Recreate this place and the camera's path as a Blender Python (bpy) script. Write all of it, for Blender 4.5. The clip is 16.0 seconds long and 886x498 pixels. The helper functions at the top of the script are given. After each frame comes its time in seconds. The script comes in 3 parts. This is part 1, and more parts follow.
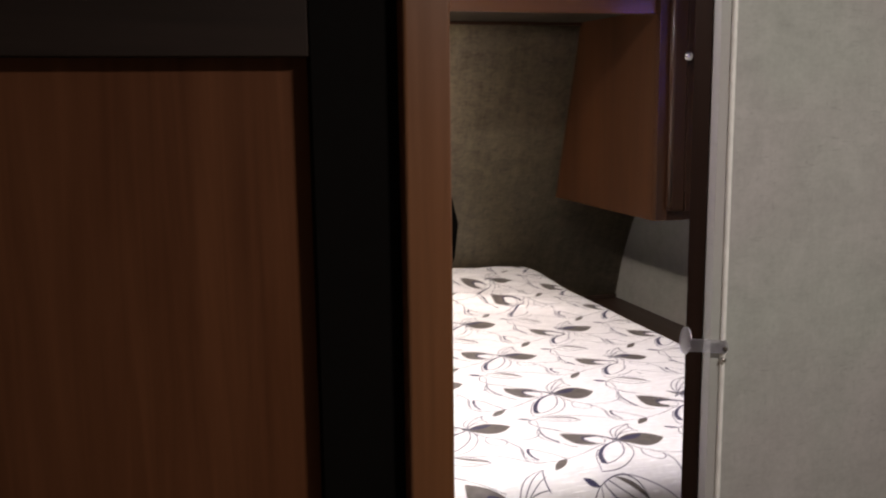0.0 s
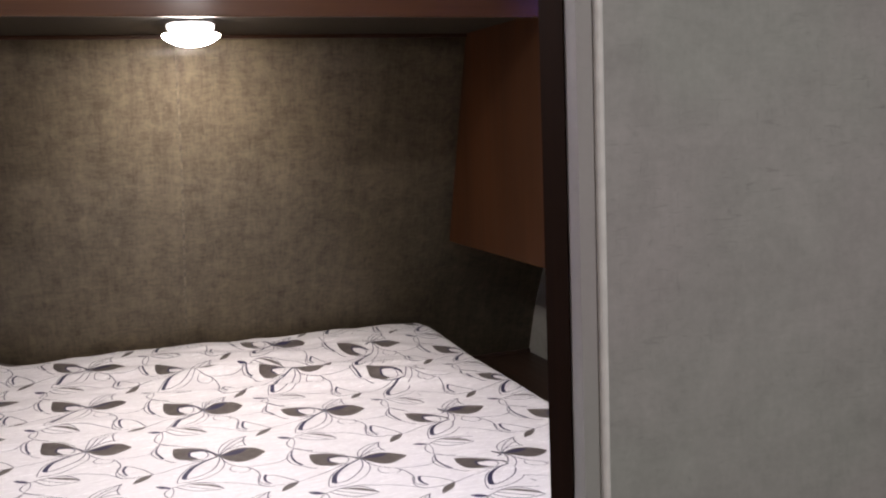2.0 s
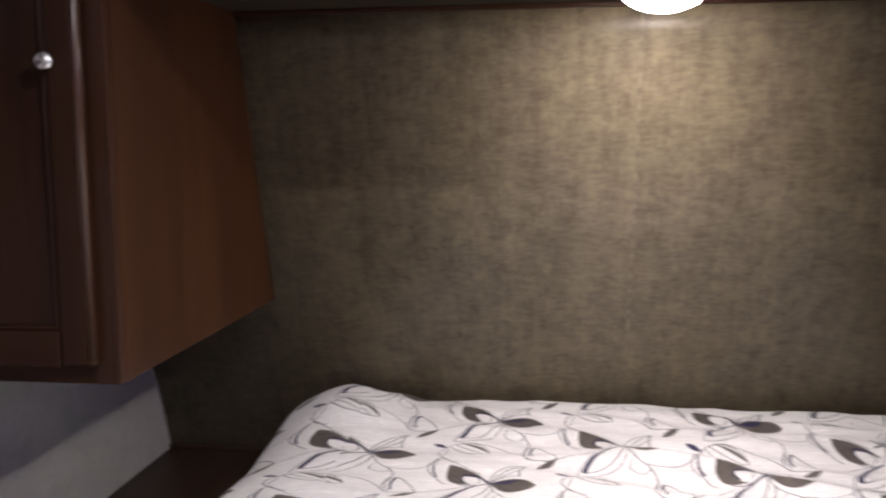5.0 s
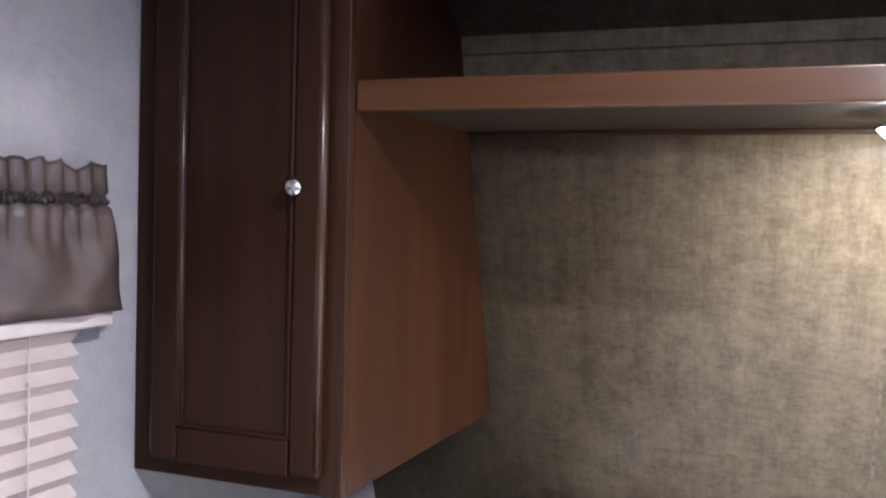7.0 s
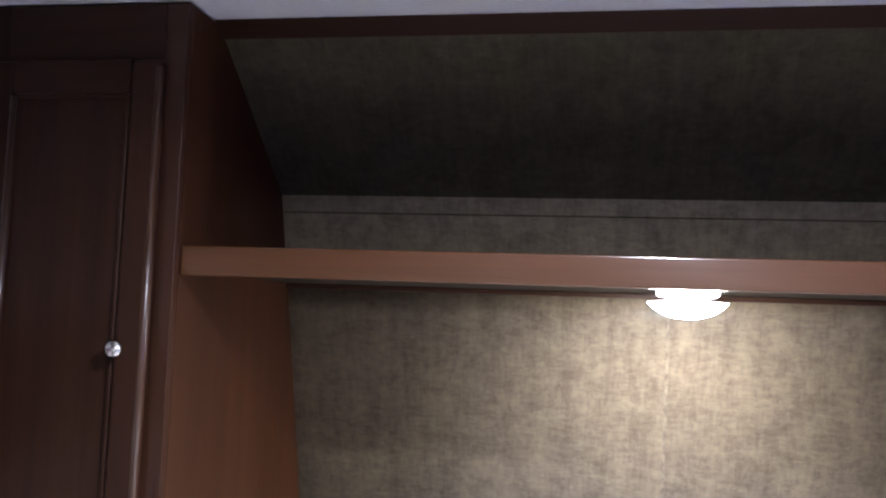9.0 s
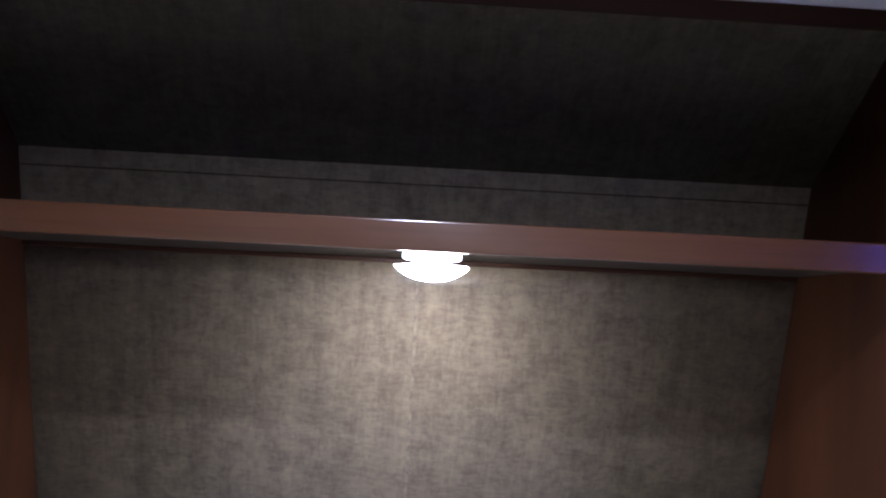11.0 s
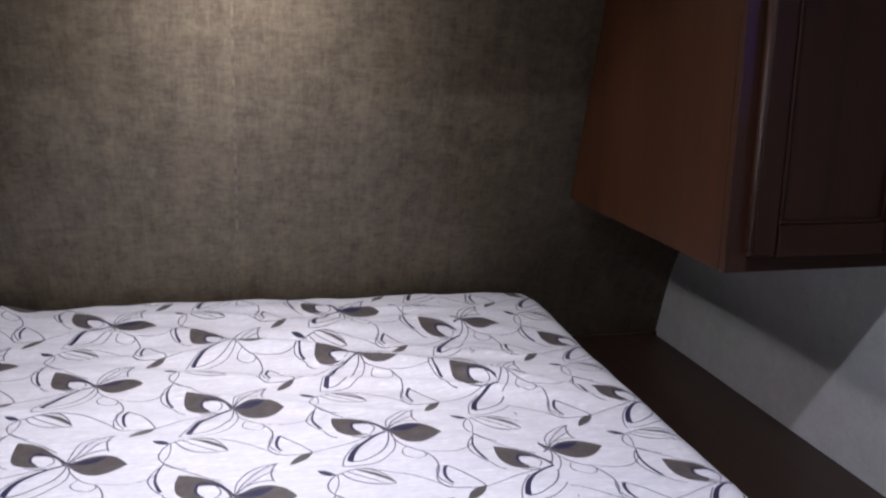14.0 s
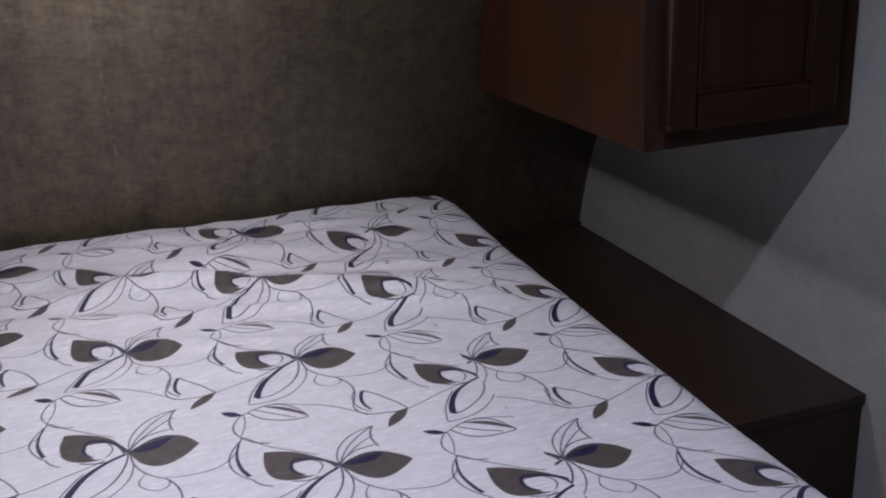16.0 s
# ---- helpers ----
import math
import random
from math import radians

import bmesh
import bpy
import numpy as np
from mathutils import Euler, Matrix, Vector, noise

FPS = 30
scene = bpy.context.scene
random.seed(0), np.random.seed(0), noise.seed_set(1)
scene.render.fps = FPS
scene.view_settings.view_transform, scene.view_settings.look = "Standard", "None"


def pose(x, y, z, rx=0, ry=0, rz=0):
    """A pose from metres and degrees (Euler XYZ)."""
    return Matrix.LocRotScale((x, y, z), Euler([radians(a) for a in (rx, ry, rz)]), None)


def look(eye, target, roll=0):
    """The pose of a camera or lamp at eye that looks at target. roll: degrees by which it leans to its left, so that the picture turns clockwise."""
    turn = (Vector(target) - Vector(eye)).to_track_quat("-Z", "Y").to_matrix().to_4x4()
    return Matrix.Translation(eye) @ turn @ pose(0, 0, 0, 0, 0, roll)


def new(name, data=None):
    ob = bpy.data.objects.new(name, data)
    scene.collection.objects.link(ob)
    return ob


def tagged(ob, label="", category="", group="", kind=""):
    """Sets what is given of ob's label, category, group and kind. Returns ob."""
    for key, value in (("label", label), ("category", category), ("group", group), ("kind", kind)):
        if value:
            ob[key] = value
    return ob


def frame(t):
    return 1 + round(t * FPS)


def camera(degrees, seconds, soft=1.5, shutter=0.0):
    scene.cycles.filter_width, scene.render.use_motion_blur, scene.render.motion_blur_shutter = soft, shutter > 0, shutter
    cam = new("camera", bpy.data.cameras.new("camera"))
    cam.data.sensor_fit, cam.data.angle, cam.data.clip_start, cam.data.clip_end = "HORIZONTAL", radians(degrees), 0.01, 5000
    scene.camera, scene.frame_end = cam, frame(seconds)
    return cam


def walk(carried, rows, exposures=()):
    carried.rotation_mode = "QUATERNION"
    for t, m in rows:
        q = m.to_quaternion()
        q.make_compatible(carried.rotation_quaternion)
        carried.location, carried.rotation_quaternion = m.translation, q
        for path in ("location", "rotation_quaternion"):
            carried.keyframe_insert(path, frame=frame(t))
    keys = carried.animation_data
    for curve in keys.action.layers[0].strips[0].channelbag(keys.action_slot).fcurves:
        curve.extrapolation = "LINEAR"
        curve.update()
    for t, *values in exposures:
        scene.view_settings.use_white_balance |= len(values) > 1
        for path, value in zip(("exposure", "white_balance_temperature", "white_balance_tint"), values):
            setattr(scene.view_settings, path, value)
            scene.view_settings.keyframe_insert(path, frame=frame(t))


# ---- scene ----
cam = camera(50.8, 16.0, 2.0, 0.3)
PATH = [
    (0, (-0.546, -2.298, 1.336), (0.014, -0.405, 1.014), -0.7),
    (0.5, (-0.534, -2.195, 1.346), (0.165, -0.345, 1.052), -1.4),
    (0.7, (-0.509, -2.158, 1.342), (0.19, -0.307, 1.055), -1.7),
    (1, (-0.439, -2.08, 1.335), (0.265, -0.226, 1.071), -2.0),
    (1.5, (-0.295, -1.969, 1.326), (0.396, -0.105, 1.102), -1.9),
    (1.8, (-0.233, -1.931, 1.335), (0.448, -0.067, 1.087), -1.6),
    (2, (-0.194, -1.861, 1.322), (0.48, 0.003, 1.061), -2.3),
    (2.5, (-0.133, -1.706, 1.34), (0.451, 0.184, 1.051), -1.4),
    (3, (-0.098, -1.605, 1.345), (0.272, 0.333, 1.019), -0.8),
    (3.5, (-0.05, -1.511, 1.354), (0.108, 0.456, 1.029), -1.0),
    (4, (-0.055, -1.409, 1.367), (-0.063, 0.566, 1.057), -0.6),
    (4.5, (-0.094, -1.312, 1.356), (-0.204, 0.668, 1.1), -0.5),
    (5, (-0.124, -1.211, 1.337), (-0.394, 0.755, 1.089), -0.5),
    (5.2, (-0.124, -1.181, 1.329), (-0.594, 0.745, 1.065), -0.8),
    (7.3, (-0.145, -1.203, 1.435), (-0.869, 0.661, 1.419), 1.8),
    (7.5, (-0.155, -1.225, 1.458), (-0.826, 0.659, 1.485), 1.7),
    (8, (-0.154, -1.256, 1.471), (-0.719, 0.658, 1.609), 2.8),
    (8.5, (-0.151, -1.277, 1.476), (-0.588, 0.667, 1.643), 2.6),
    (8.7, (-0.135, -1.288, 1.481), (-0.539, 0.663, 1.654), 2.4),
    (11, (-0.059, -1.304, 1.466), (0.056, 0.688, 1.598), 2.6),
    (11.5, (-0.022, -1.306, 1.43), (0.194, 0.68, 1.534), 2.6),
    (12, (-0.051, -1.295, 1.421), (0.267, 0.68, 1.445), 1.8),
    (12.5, (-0.024, -1.292, 1.399), (0.338, 0.671, 1.283), 0.4),
    (13, (-0.012, -1.29, 1.395), (0.385, 0.66, 1.202), -0.2),
    (13.3, (-0.01, -1.29, 1.379), (0.409, 0.648, 1.117), 0.3),
    (13.5, (-0.018, -1.295, 1.377), (0.419, 0.63, 1.053), 0.5),
    (14, (-0.019, -1.304, 1.353), (0.428, 0.592, 0.9), 1.2),
    (14.5, (-0.013, -1.308, 1.331), (0.442, 0.555, 0.762), 1.9),
    (15, (-0.01, -1.309, 1.322), (0.475, 0.516, 0.663), 2.4),
    (15.5, (0.006, -1.24, 1.315), (0.518, 0.583, 0.669), -1.4),
    (16, (0.057, -1.185, 1.316), (0.629, 0.617, 0.665), -3.2),
]
walk(cam, [(t, look(eye, target, roll)) for t, eye, target, roll in PATH],
     [(0, -0.02, 6950, 16), (1, -0.06, 6750, 17), (2, -0.36, 6500, 18), (3, -0.45, 6600, 19), (3.5, -0.46, 6600, 19), (4.5, -0.18, 6400, 17), (5.2, 0.0, 6350, 17), (7.3, 0.95, 5750, 15), (8.7, 0.95, 5650, 15), (10.8, 0.25, 5200, 20), (12, 0.0, 5450, 20), (13, 0.12, 5500, 20), (13.5, -0.05, 5550, 19), (14, -0.45, 5600, 20), (15, -1.18, 5620, 21), (16, -1.18, 5620, 21)])

# ---- world and light ----
world = bpy.data.worlds.new("dim_interior")
world.use_nodes = True
scene.world = world
world.node_tree.nodes["Background"].inputs[0].default_value = (0.55, 0.6, 0.75, 1)
world.node_tree.nodes["Background"].inputs[1].default_value = 0.006
scene.view_settings.exposure = 0.0

CEIL = 1.968          # ceiling height
SIDE = 1.120          # half width between the side walls
GAP = 0.75            # half width between the wardrobes


def head_y(z):
    """Face of the leaning head wall at a height."""
    return 1.0235 - 0.3325 * z


def corner_y(z):
    """Face of the wall below the wardrobes."""
    return 1.146 - 0.34 * z


def disk_lamp(name, place, watts, colour, size, spread=180.0):
    data = bpy.data.lights.new(name, "AREA")
    data.shape, data.size, data.energy, data.color = "DISK", size, watts, colour
    data.spread = radians(spread)
    ob = new(name, data)
    ob.matrix_world = pose(*place)
    return ob


disk_lamp("shelf_lamp_light", (0.014, 0.268, 1.511), 2.8, (1.0, 0.92, 0.82), 0.05)
disk_lamp("ceiling_lamp_light", (0.0, -0.67, 1.925), 16.5, (0.98, 0.96, 0.98), 0.05, 166.0)
disk_lamp("hall_lamp_light", (0.25, -2.20, 1.925), 14.0, (1.0, 0.97, 0.915), 0.16)


# ---- materials ----
def material(name, rough=0.6, metal=0.0):
    m = bpy.data.materials.new(name)
    m.use_nodes = True
    b = m.node_tree.nodes["Principled BSDF"]
    b.inputs["Roughness"].default_value, b.inputs["Metallic"].default_value = rough, metal
    return m, m.node_tree, b


class Nodes:
    """Short hand for node arithmetic in one tree."""

    def __init__(self, tree):
        self.tree = tree

    def put(self, sock, value):
        if isinstance(value, bpy.types.NodeSocket):
            self.tree.links.new(value, sock)
        else:
            sock.default_value = value

    def math(self, op, a, b=0.0, clamp=False):
        n = self.tree.nodes.new("ShaderNodeMath")
        n.operation, n.use_clamp = op, clamp
        self.put(n.inputs[0], a), self.put(n.inputs[1], b)
        return n.outputs[0]

    def coords(self, scale=(1, 1, 1), turn=(0, 0, 0)):
        tc = self.tree.nodes.new("ShaderNodeTexCoord")
        mp = self.tree.nodes.new("ShaderNodeMapping")
        mp.inputs["Scale"].default_value = scale
        mp.inputs["Rotation"].default_value = turn
        self.tree.links.new(tc.outputs["Object"], mp.inputs[0])
        return mp.outputs[0]

    def noise(self, vec, scale, detail=4.0, rough=0.55, distort=0.0):
        n = self.tree.nodes.new("ShaderNodeTexNoise")
        self.put(n.inputs["Vector"], vec)
        n.inputs["Scale"].default_value, n.inputs["Detail"].default_value = scale, detail
        n.inputs["Roughness"].default_value, n.inputs["Distortion"].default_value = rough, distort
        return n.outputs[0]

    def ramp(self, fac, stops):
        n = self.tree.nodes.new("ShaderNodeValToRGB")
        self.put(n.inputs[0], fac)
        while len(n.color_ramp.elements) < len(stops):
            n.color_ramp.elements.new(0.5)
        for e, (p, c) in zip(n.color_ramp.elements, stops):
            e.position = p
            e.color = (*c, 1) if len(c) == 3 else c
        return n.outputs[0]

    def mix(self, fac, a, b, mode="MIX"):
        n = self.tree.nodes.new("ShaderNodeMix")
        n.data_type, n.blend_type = "RGBA", mode
        self.put(n.inputs[0], fac)
        for s, v in ((n.inputs[6], a), (n.inputs[7], b)):
            self.put(s, (*v, 1) if isinstance(v, tuple) and len(v) == 3 else v)
        return n.outputs[2]

    def bump(self, height, strength, distance, bsdf):
        n = self.tree.nodes.new("ShaderNodeBump")
        n.inputs["Strength"].default_value, n.inputs["Distance"].default_value = strength, distance
        self.put(n.inputs["Height"], height)
        self.tree.links.new(n.outputs[0], bsdf.inputs["Normal"])


def linen(name, low, high, rough, contrast, plane="xz", light=False):
    """Vinyl wall paper with a woven, brushed grain in two directions."""
    m, tree, b = material(name, rough)
    n = Nodes(tree)
    weft = n.noise(n.coords((44, 44, 125)), 1.0, 4.0, 0.62, 0.5)
    warp = n.noise(n.coords((125, 5, 36) if plane == "xz" else (5, 125, 36)), 1.0, 4.0, 0.62, 0.5)
    band = n.noise(n.coords((40, 5, 2.2) if plane == "xz" else (5, 40, 2.2)), 1.0, 2.0, 0.5)
    clump = n.noise(n.coords((17, 17, 21)), 1.0, 4.0, 0.65, 0.6)
    cloud = n.math("ADD", n.math("MULTIPLY", clump, 0.65), n.math("MULTIPLY", band, 0.35))
    grain = n.math("ADD", n.math("MULTIPLY", weft, 0.54), n.math("MULTIPLY", warp, 0.46))
    grain = n.math("ADD", n.math("MULTIPLY", grain, 0.52), n.math("MULTIPLY", cloud, 0.48))
    if light:
        mottle = n.noise(n.coords((1, 1, 1.2)), 15.0, 5.0, 0.66, 0.6)
        fine = n.noise(n.coords(), 120.0, 4.0, 0.7)
        dash = n.noise(n.coords((42, 42, 260)), 1.0, 3.0, 0.6, 0.6)
        tick = n.noise(n.coords((210, 30, 48) if plane == "xz" else (30, 210, 48)), 1.0, 3.0, 0.6, 0.6)
        patch = n.noise(n.coords(), 8.0, 3.0)
        flaw = n.math("MAXIMUM", n.math("MULTIPLY", n.math("SUBTRACT", dash, 0.60), 9.0, True), n.math("MULTIPLY", n.math("SUBTRACT", tick, 0.62), 9.0, True))
        flaw = n.math("MULTIPLY", flaw, n.math("MULTIPLY", n.math("SUBTRACT", patch, 0.40), 6.0, True))
        grain = n.math("ADD", n.math("MULTIPLY", grain, 0.46), n.math("ADD", n.math("MULTIPLY", mottle, 0.34), n.math("MULTIPLY", fine, 0.20)))
        grain = n.math("SUBTRACT", grain, n.math("MULTIPLY", flaw, 0.12))
    colour = n.ramp(grain, [(0.5 - contrast, low), (0.5 + contrast, high)])
    if light:
        tint = n.ramp(n.noise(n.coords(), 3.2, 3.0), [(0.38, (1.0, 0.965, 0.965)), (0.62, (0.965, 1.0, 0.955))])
        colour = n.mix(1.0, colour, tint, "MULTIPLY")
    n.put(b.inputs["Base Color"], colour)
    n.put(b.inputs["Roughness"], n.math("ADD", n.math("MULTIPLY", grain, -0.25), rough + 0.12))
    n.bump(grain, 0.35, 0.002, b)
    return m


def wood(name, dark, light, rough, along="z", streak=1.0):
    m, tree, b = material(name, rough)
    n = Nodes(tree)
    s = {"x": (2.2, 60, 60), "y": (60, 2.2, 60), "z": (60, 60, 2.2)}[along]
    s2 = {"x": (0.8, 9, 9), "y": (9, 0.8, 9), "z": (9, 9, 0.8)}[along]
    fine = n.noise(n.coords(s), 1.0, 5.0, 0.6, 0.6)
    broad = n.noise(n.coords(s2), 1.0, 3.0, 0.5, 1.2)
    grain = n.math("ADD", n.math("MULTIPLY", fine, 0.45), n.math("MULTIPLY", broad, 0.55))
    n.put(b.inputs["Base Color"], n.ramp(grain, [(0.5 - 0.17 / streak, dark), (0.5 + 0.17 / streak, light)]))
    n.put(b.inputs["Roughness"], n.math("ADD", n.math("MULTIPLY", fine, 0.2), rough - 0.1))
    n.bump(fine, 0.12, 0.001, b)
    return m


def plain(name, colour, rough, metal=0.0, vary=0.12, scale=40.0):
    m, tree, b = material(name, rough, metal)
    n = Nodes(tree)
    v = n.noise(n.coords(), scale, 4.0)
    dark = tuple(c * (1 - vary) for c in colour)
    n.put(b.inputs["Base Color"], n.ramp(v, [(0.35, dark), (0.65, colour)]))
    n.put(b.inputs["Roughness"], n.math("ADD", n.math("MULTIPLY", v, 0.15), rough - 0.07))
    return m


def glow(name, colour, strength):
    m, tree, b = material(name, 0.4)
    b.inputs["Base Color"].default_value = (0.8, 0.8, 0.8, 1)
    b.inputs["Emission Color"].default_value = (*colour, 1)
    b.inputs["Emission Strength"].default_value = strength
    return m


PAPER_DARK = linen("brown_linen_wallpaper", (0.046, 0.0362, 0.0215), (0.222, 0.178, 0.114), 0.44, 0.17)
# half-tone copy of the brown paper: the slope's shade put into the colour
PAPER_SHADED = linen("shade_toned_linen_wallpaper", (0.024, 0.0200, 0.0108), (0.094, 0.080, 0.047), 0.75, 0.2)
# lighter mottled colour paints the broken lamp highlights along the seam
SEAM_HIGHLIGHT = plain("wallpaper_seam_highlight", (0.205, 0.168, 0.113), 0.45, vary=0.55, scale=60)
PAPER_LIGHT = linen("grey_linen_wallpaper", (0.31, 0.308, 0.30), (0.50, 0.498, 0.488), 0.6, 0.19, light=True)
PAPER_SIDE = linen("grey_linen_wallpaper_side", (0.31, 0.306, 0.295), (0.50, 0.495, 0.485), 0.6, 0.21, "yz", True)
CHERRY = wood("cherry_laminate", (0.0215, 0.0080, 0.0031), (0.048, 0.0180, 0.0070), 0.45)
ESPRESSO = wood("dark_stained_wood", (0.0160, 0.0064, 0.0032), (0.034, 0.0136, 0.0066), 0.42)
ESPRESSO_X = wood("dark_stained_wood_long", (0.0160, 0.0064, 0.0032), (0.034, 0.0136, 0.0066), 0.45, "x")
EDGE_X = wood("cherry_edge_banding", (0.050, 0.0185, 0.0058), (0.086, 0.034, 0.0110), 0.45, "x")
EDGE = wood("dark_edge_banding", (0.018, 0.0075, 0.0038), (0.040, 0.0165, 0.0085), 0.3)
for m, weight, rough in ((EDGE_X, 0.5, 0.16), (EDGE, 0.16, 0.20)):
    b = m.node_tree.nodes["Principled BSDF"]
    b.inputs["Coat Weight"].default_value, b.inputs["Coat IOR"].default_value, b.inputs["Coat Roughness"].default_value = weight, 1.65, rough
for m in (EDGE_X, EDGE, ESPRESSO, ESPRESSO_X, PAPER_SHADED, CHERRY):
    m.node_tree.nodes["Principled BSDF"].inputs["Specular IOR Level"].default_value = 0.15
b = ESPRESSO.node_tree.nodes["Principled BSDF"]
b.inputs["Coat Weight"].default_value, b.inputs["Coat Roughness"].default_value = 0.05, 0.2
# brown darkened to hold the shade beneath the shelf
SHELF_UNDERSHADE = plain("shade_brown_shelf_underside", (0.036, 0.027, 0.0165), 0.8, vary=0.35, scale=60)
BEADING = wood("polished_dark_beading", (0.026, 0.011, 0.005), (0.052, 0.023, 0.010), 0.30)
BEADING.node_tree.nodes["Principled BSDF"].inputs["Coat Weight"].default_value = 0.15
BEADING.node_tree.nodes["Principled BSDF"].inputs["Coat Roughness"].default_value = 0.24
LEDGE = wood("dark_ledge_laminate", (0.017, 0.0085, 0.0050), (0.036, 0.018, 0.0105), 0.45, "y")
POST = wood("cherry_post_wood", (0.100, 0.037, 0.0135), (0.178, 0.068, 0.025), 0.42)
PANEL_RED = wood("red_brown_panel", (0.064, 0.0215, 0.0088), (0.124, 0.0460, 0.0195), 0.5)
# plastic black, which also paints the gap shade on the tall cabinet
BLACK = plain("black_plastic_and_gap_shade", (0.0045, 0.0038, 0.0034), 0.8)
RAIL_DARK = wood("black_brown_rail", (0.0115, 0.0073, 0.0058), (0.023, 0.0145, 0.0115), 0.6, "x")
BLACK.node_tree.nodes["Principled BSDF"].inputs["Specular IOR Level"].default_value = 0.03
for m in (RAIL_DARK, PANEL_RED, SHELF_UNDERSHADE):
    m.node_tree.nodes["Principled BSDF"].inputs["Specular IOR Level"].default_value = 0.12
CEILING = plain("white_ceiling_vinyl", (0.62, 0.61, 0.58), 0.7, vary=0.06, scale=120)
CHROME = plain("brushed_nickel", (0.72, 0.71, 0.69), 0.22, 1.0, 0.08, 200)
SILVER = plain("satin_silver_plastic", (0.56, 0.56, 0.62), 0.35, 0.35)
HINGE = plain("dull_hinge_metal", (0.10, 0.085, 0.075), 0.4, 0.8)
BEAD = plain("ivory_plastic_bead", (0.93, 0.92, 0.89), 0.3)
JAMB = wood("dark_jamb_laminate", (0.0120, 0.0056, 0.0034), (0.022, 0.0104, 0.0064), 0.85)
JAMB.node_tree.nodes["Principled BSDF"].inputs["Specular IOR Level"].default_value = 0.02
TRIM_GREY = linen("grey_corner_trim", (0.36, 0.355, 0.35), (0.47, 0.465, 0.46), 0.45, 0.3, "xz", True)
FLOOR = wood("brown_vinyl_plank", (0.07, 0.045, 0.03), (0.15, 0.10, 0.065), 0.45, "y")
MATTRESS = plain("white_mattress_cloth", (0.7, 0.7, 0.68), 0.85)
VALANCE = plain("taupe_valance_satin", (0.084, 0.058, 0.048), 0.45, vary=0.45, scale=16)
GATHER = plain("dark_gathered_satin", (0.03, 0.022, 0.02), 0.6)
VALANCE_TRIM = plain("cream_valance_trim", (0.56, 0.51, 0.46), 0.8)
SHADE = plain("cream_pleated_shade", (0.50, 0.43, 0.39), 0.8, vary=0.08)
LENS = glow("lit_lamp_lens", (1.0, 0.92, 0.82), 140.0)
RING = glow("lit_lamp_ring", (1.0, 0.95, 0.92), 5.0)
DOME = glow("lit_ceiling_dome", (0.95, 0.96, 1.0), 1.2)
# added blue glow, source unknown, for the reflection on the shelf end
BLUE_GLOW = glow("added_blue_glow", (0.22, 0.17, 1.0), 3.2)


# ---- mesh helpers ----
def bm_new():
    return bmesh.new()


def box(bm, x0, x1, y0, y1, z0, z1, bevel=0.0):
    made = bmesh.ops.create_cube(bm, size=1.0)["verts"]
    bmesh.ops.scale(bm, vec=(x1 - x0, y1 - y0, z1 - z0), verts=made)
    bmesh.ops.translate(bm, vec=((x0 + x1) / 2, (y0 + y1) / 2, (z0 + z1) / 2), verts=made)
    if bevel:
        edges = list({e for v in made for e in v.link_edges})
        bmesh.ops.bevel(bm, geom=edges, offset=bevel, segments=4, affect="EDGES", profile=0.5)


def prism(bm, outline, axis, a, b):
    """An outline of (u, v) pairs drawn out along an axis: x takes (y, z), y takes (x, z), z takes (x, y)."""
    def at(u, v, w):
        return {"x": (w, u, v), "y": (u, w, v), "z": (u, v, w)}[axis]
    low = [bm.verts.new(at(u, v, a)) for u, v in outline]
    high = [bm.verts.new(at(u, v, b)) for u, v in outline]
    bm.faces.new(low), bm.faces.new(high)
    for i in range(len(outline)):
        j = (i + 1) % len(outline)
        bm.faces.new((low[i], low[j], high[j], high[i]))


def lathe(bm, profile, centre, axis="z", steps=32):
    """Turns (radius, height) pairs about an axis through the centre."""
    rings = []
    for r, h in profile:
        ring = []
        for i in range(steps):
            a = 2 * math.pi * i / steps
            u, v = r * math.cos(a), r * math.sin(a)
            p = {"z": (u, v, h), "y": (u, h, v), "x": (h, u, v)}[axis]
            ring.append(bm.verts.new([c + d for c, d in zip(centre, p)]))
        rings.append(ring)
    for lo, hi in zip(rings, rings[1:]):
        for i in range(steps):
            j = (i + 1) % steps
            bm.faces.new((lo[i], lo[j], hi[j], hi[i]))
    bm.faces.new(rings[0]), bm.faces.new(rings[-1])


def tube(bm, points, radius, steps=8):
    rings = []
    for k, p in enumerate(points):
        p = Vector(p)
        d = (Vector(points[min(k + 1, len(points) - 1)]) - Vector(points[max(k - 1, 0)])).normalized()
        side = d.cross(Vector((0.3, 0.2, 1))).normalized()
        up = d.cross(side)
        rings.append([bm.verts.new(p + radius * (math.cos(a) * side + math.sin(a) * up)) for a in [2 * math.pi * i / steps for i in range(steps)]])
    for lo, hi in zip(rings, rings[1:]):
        for i in range(steps):
            j = (i + 1) % steps
            bm.faces.new((lo[i], lo[j], hi[j], hi[i]))
    bm.faces.new(rings[0]), bm.faces.new(rings[-1])


def finish(name, bm, mat, smooth=False):
    bmesh.ops.recalc_face_normals(bm, faces=bm.faces)
    me = bpy.data.meshes.new(name)
    bm.to_mesh(me)
    bm.free()
    me.materials.append(mat)
    if smooth:
        me.polygons.foreach_set("use_smooth", [True] * len(me.polygons))
    return new(name, me)


def part(name, bm, mat, parent, label="", smooth=False):
    ob = finish(name, bm, mat, smooth)
    ob.parent = parent
    if label:
        ob["label"] = label
    return ob


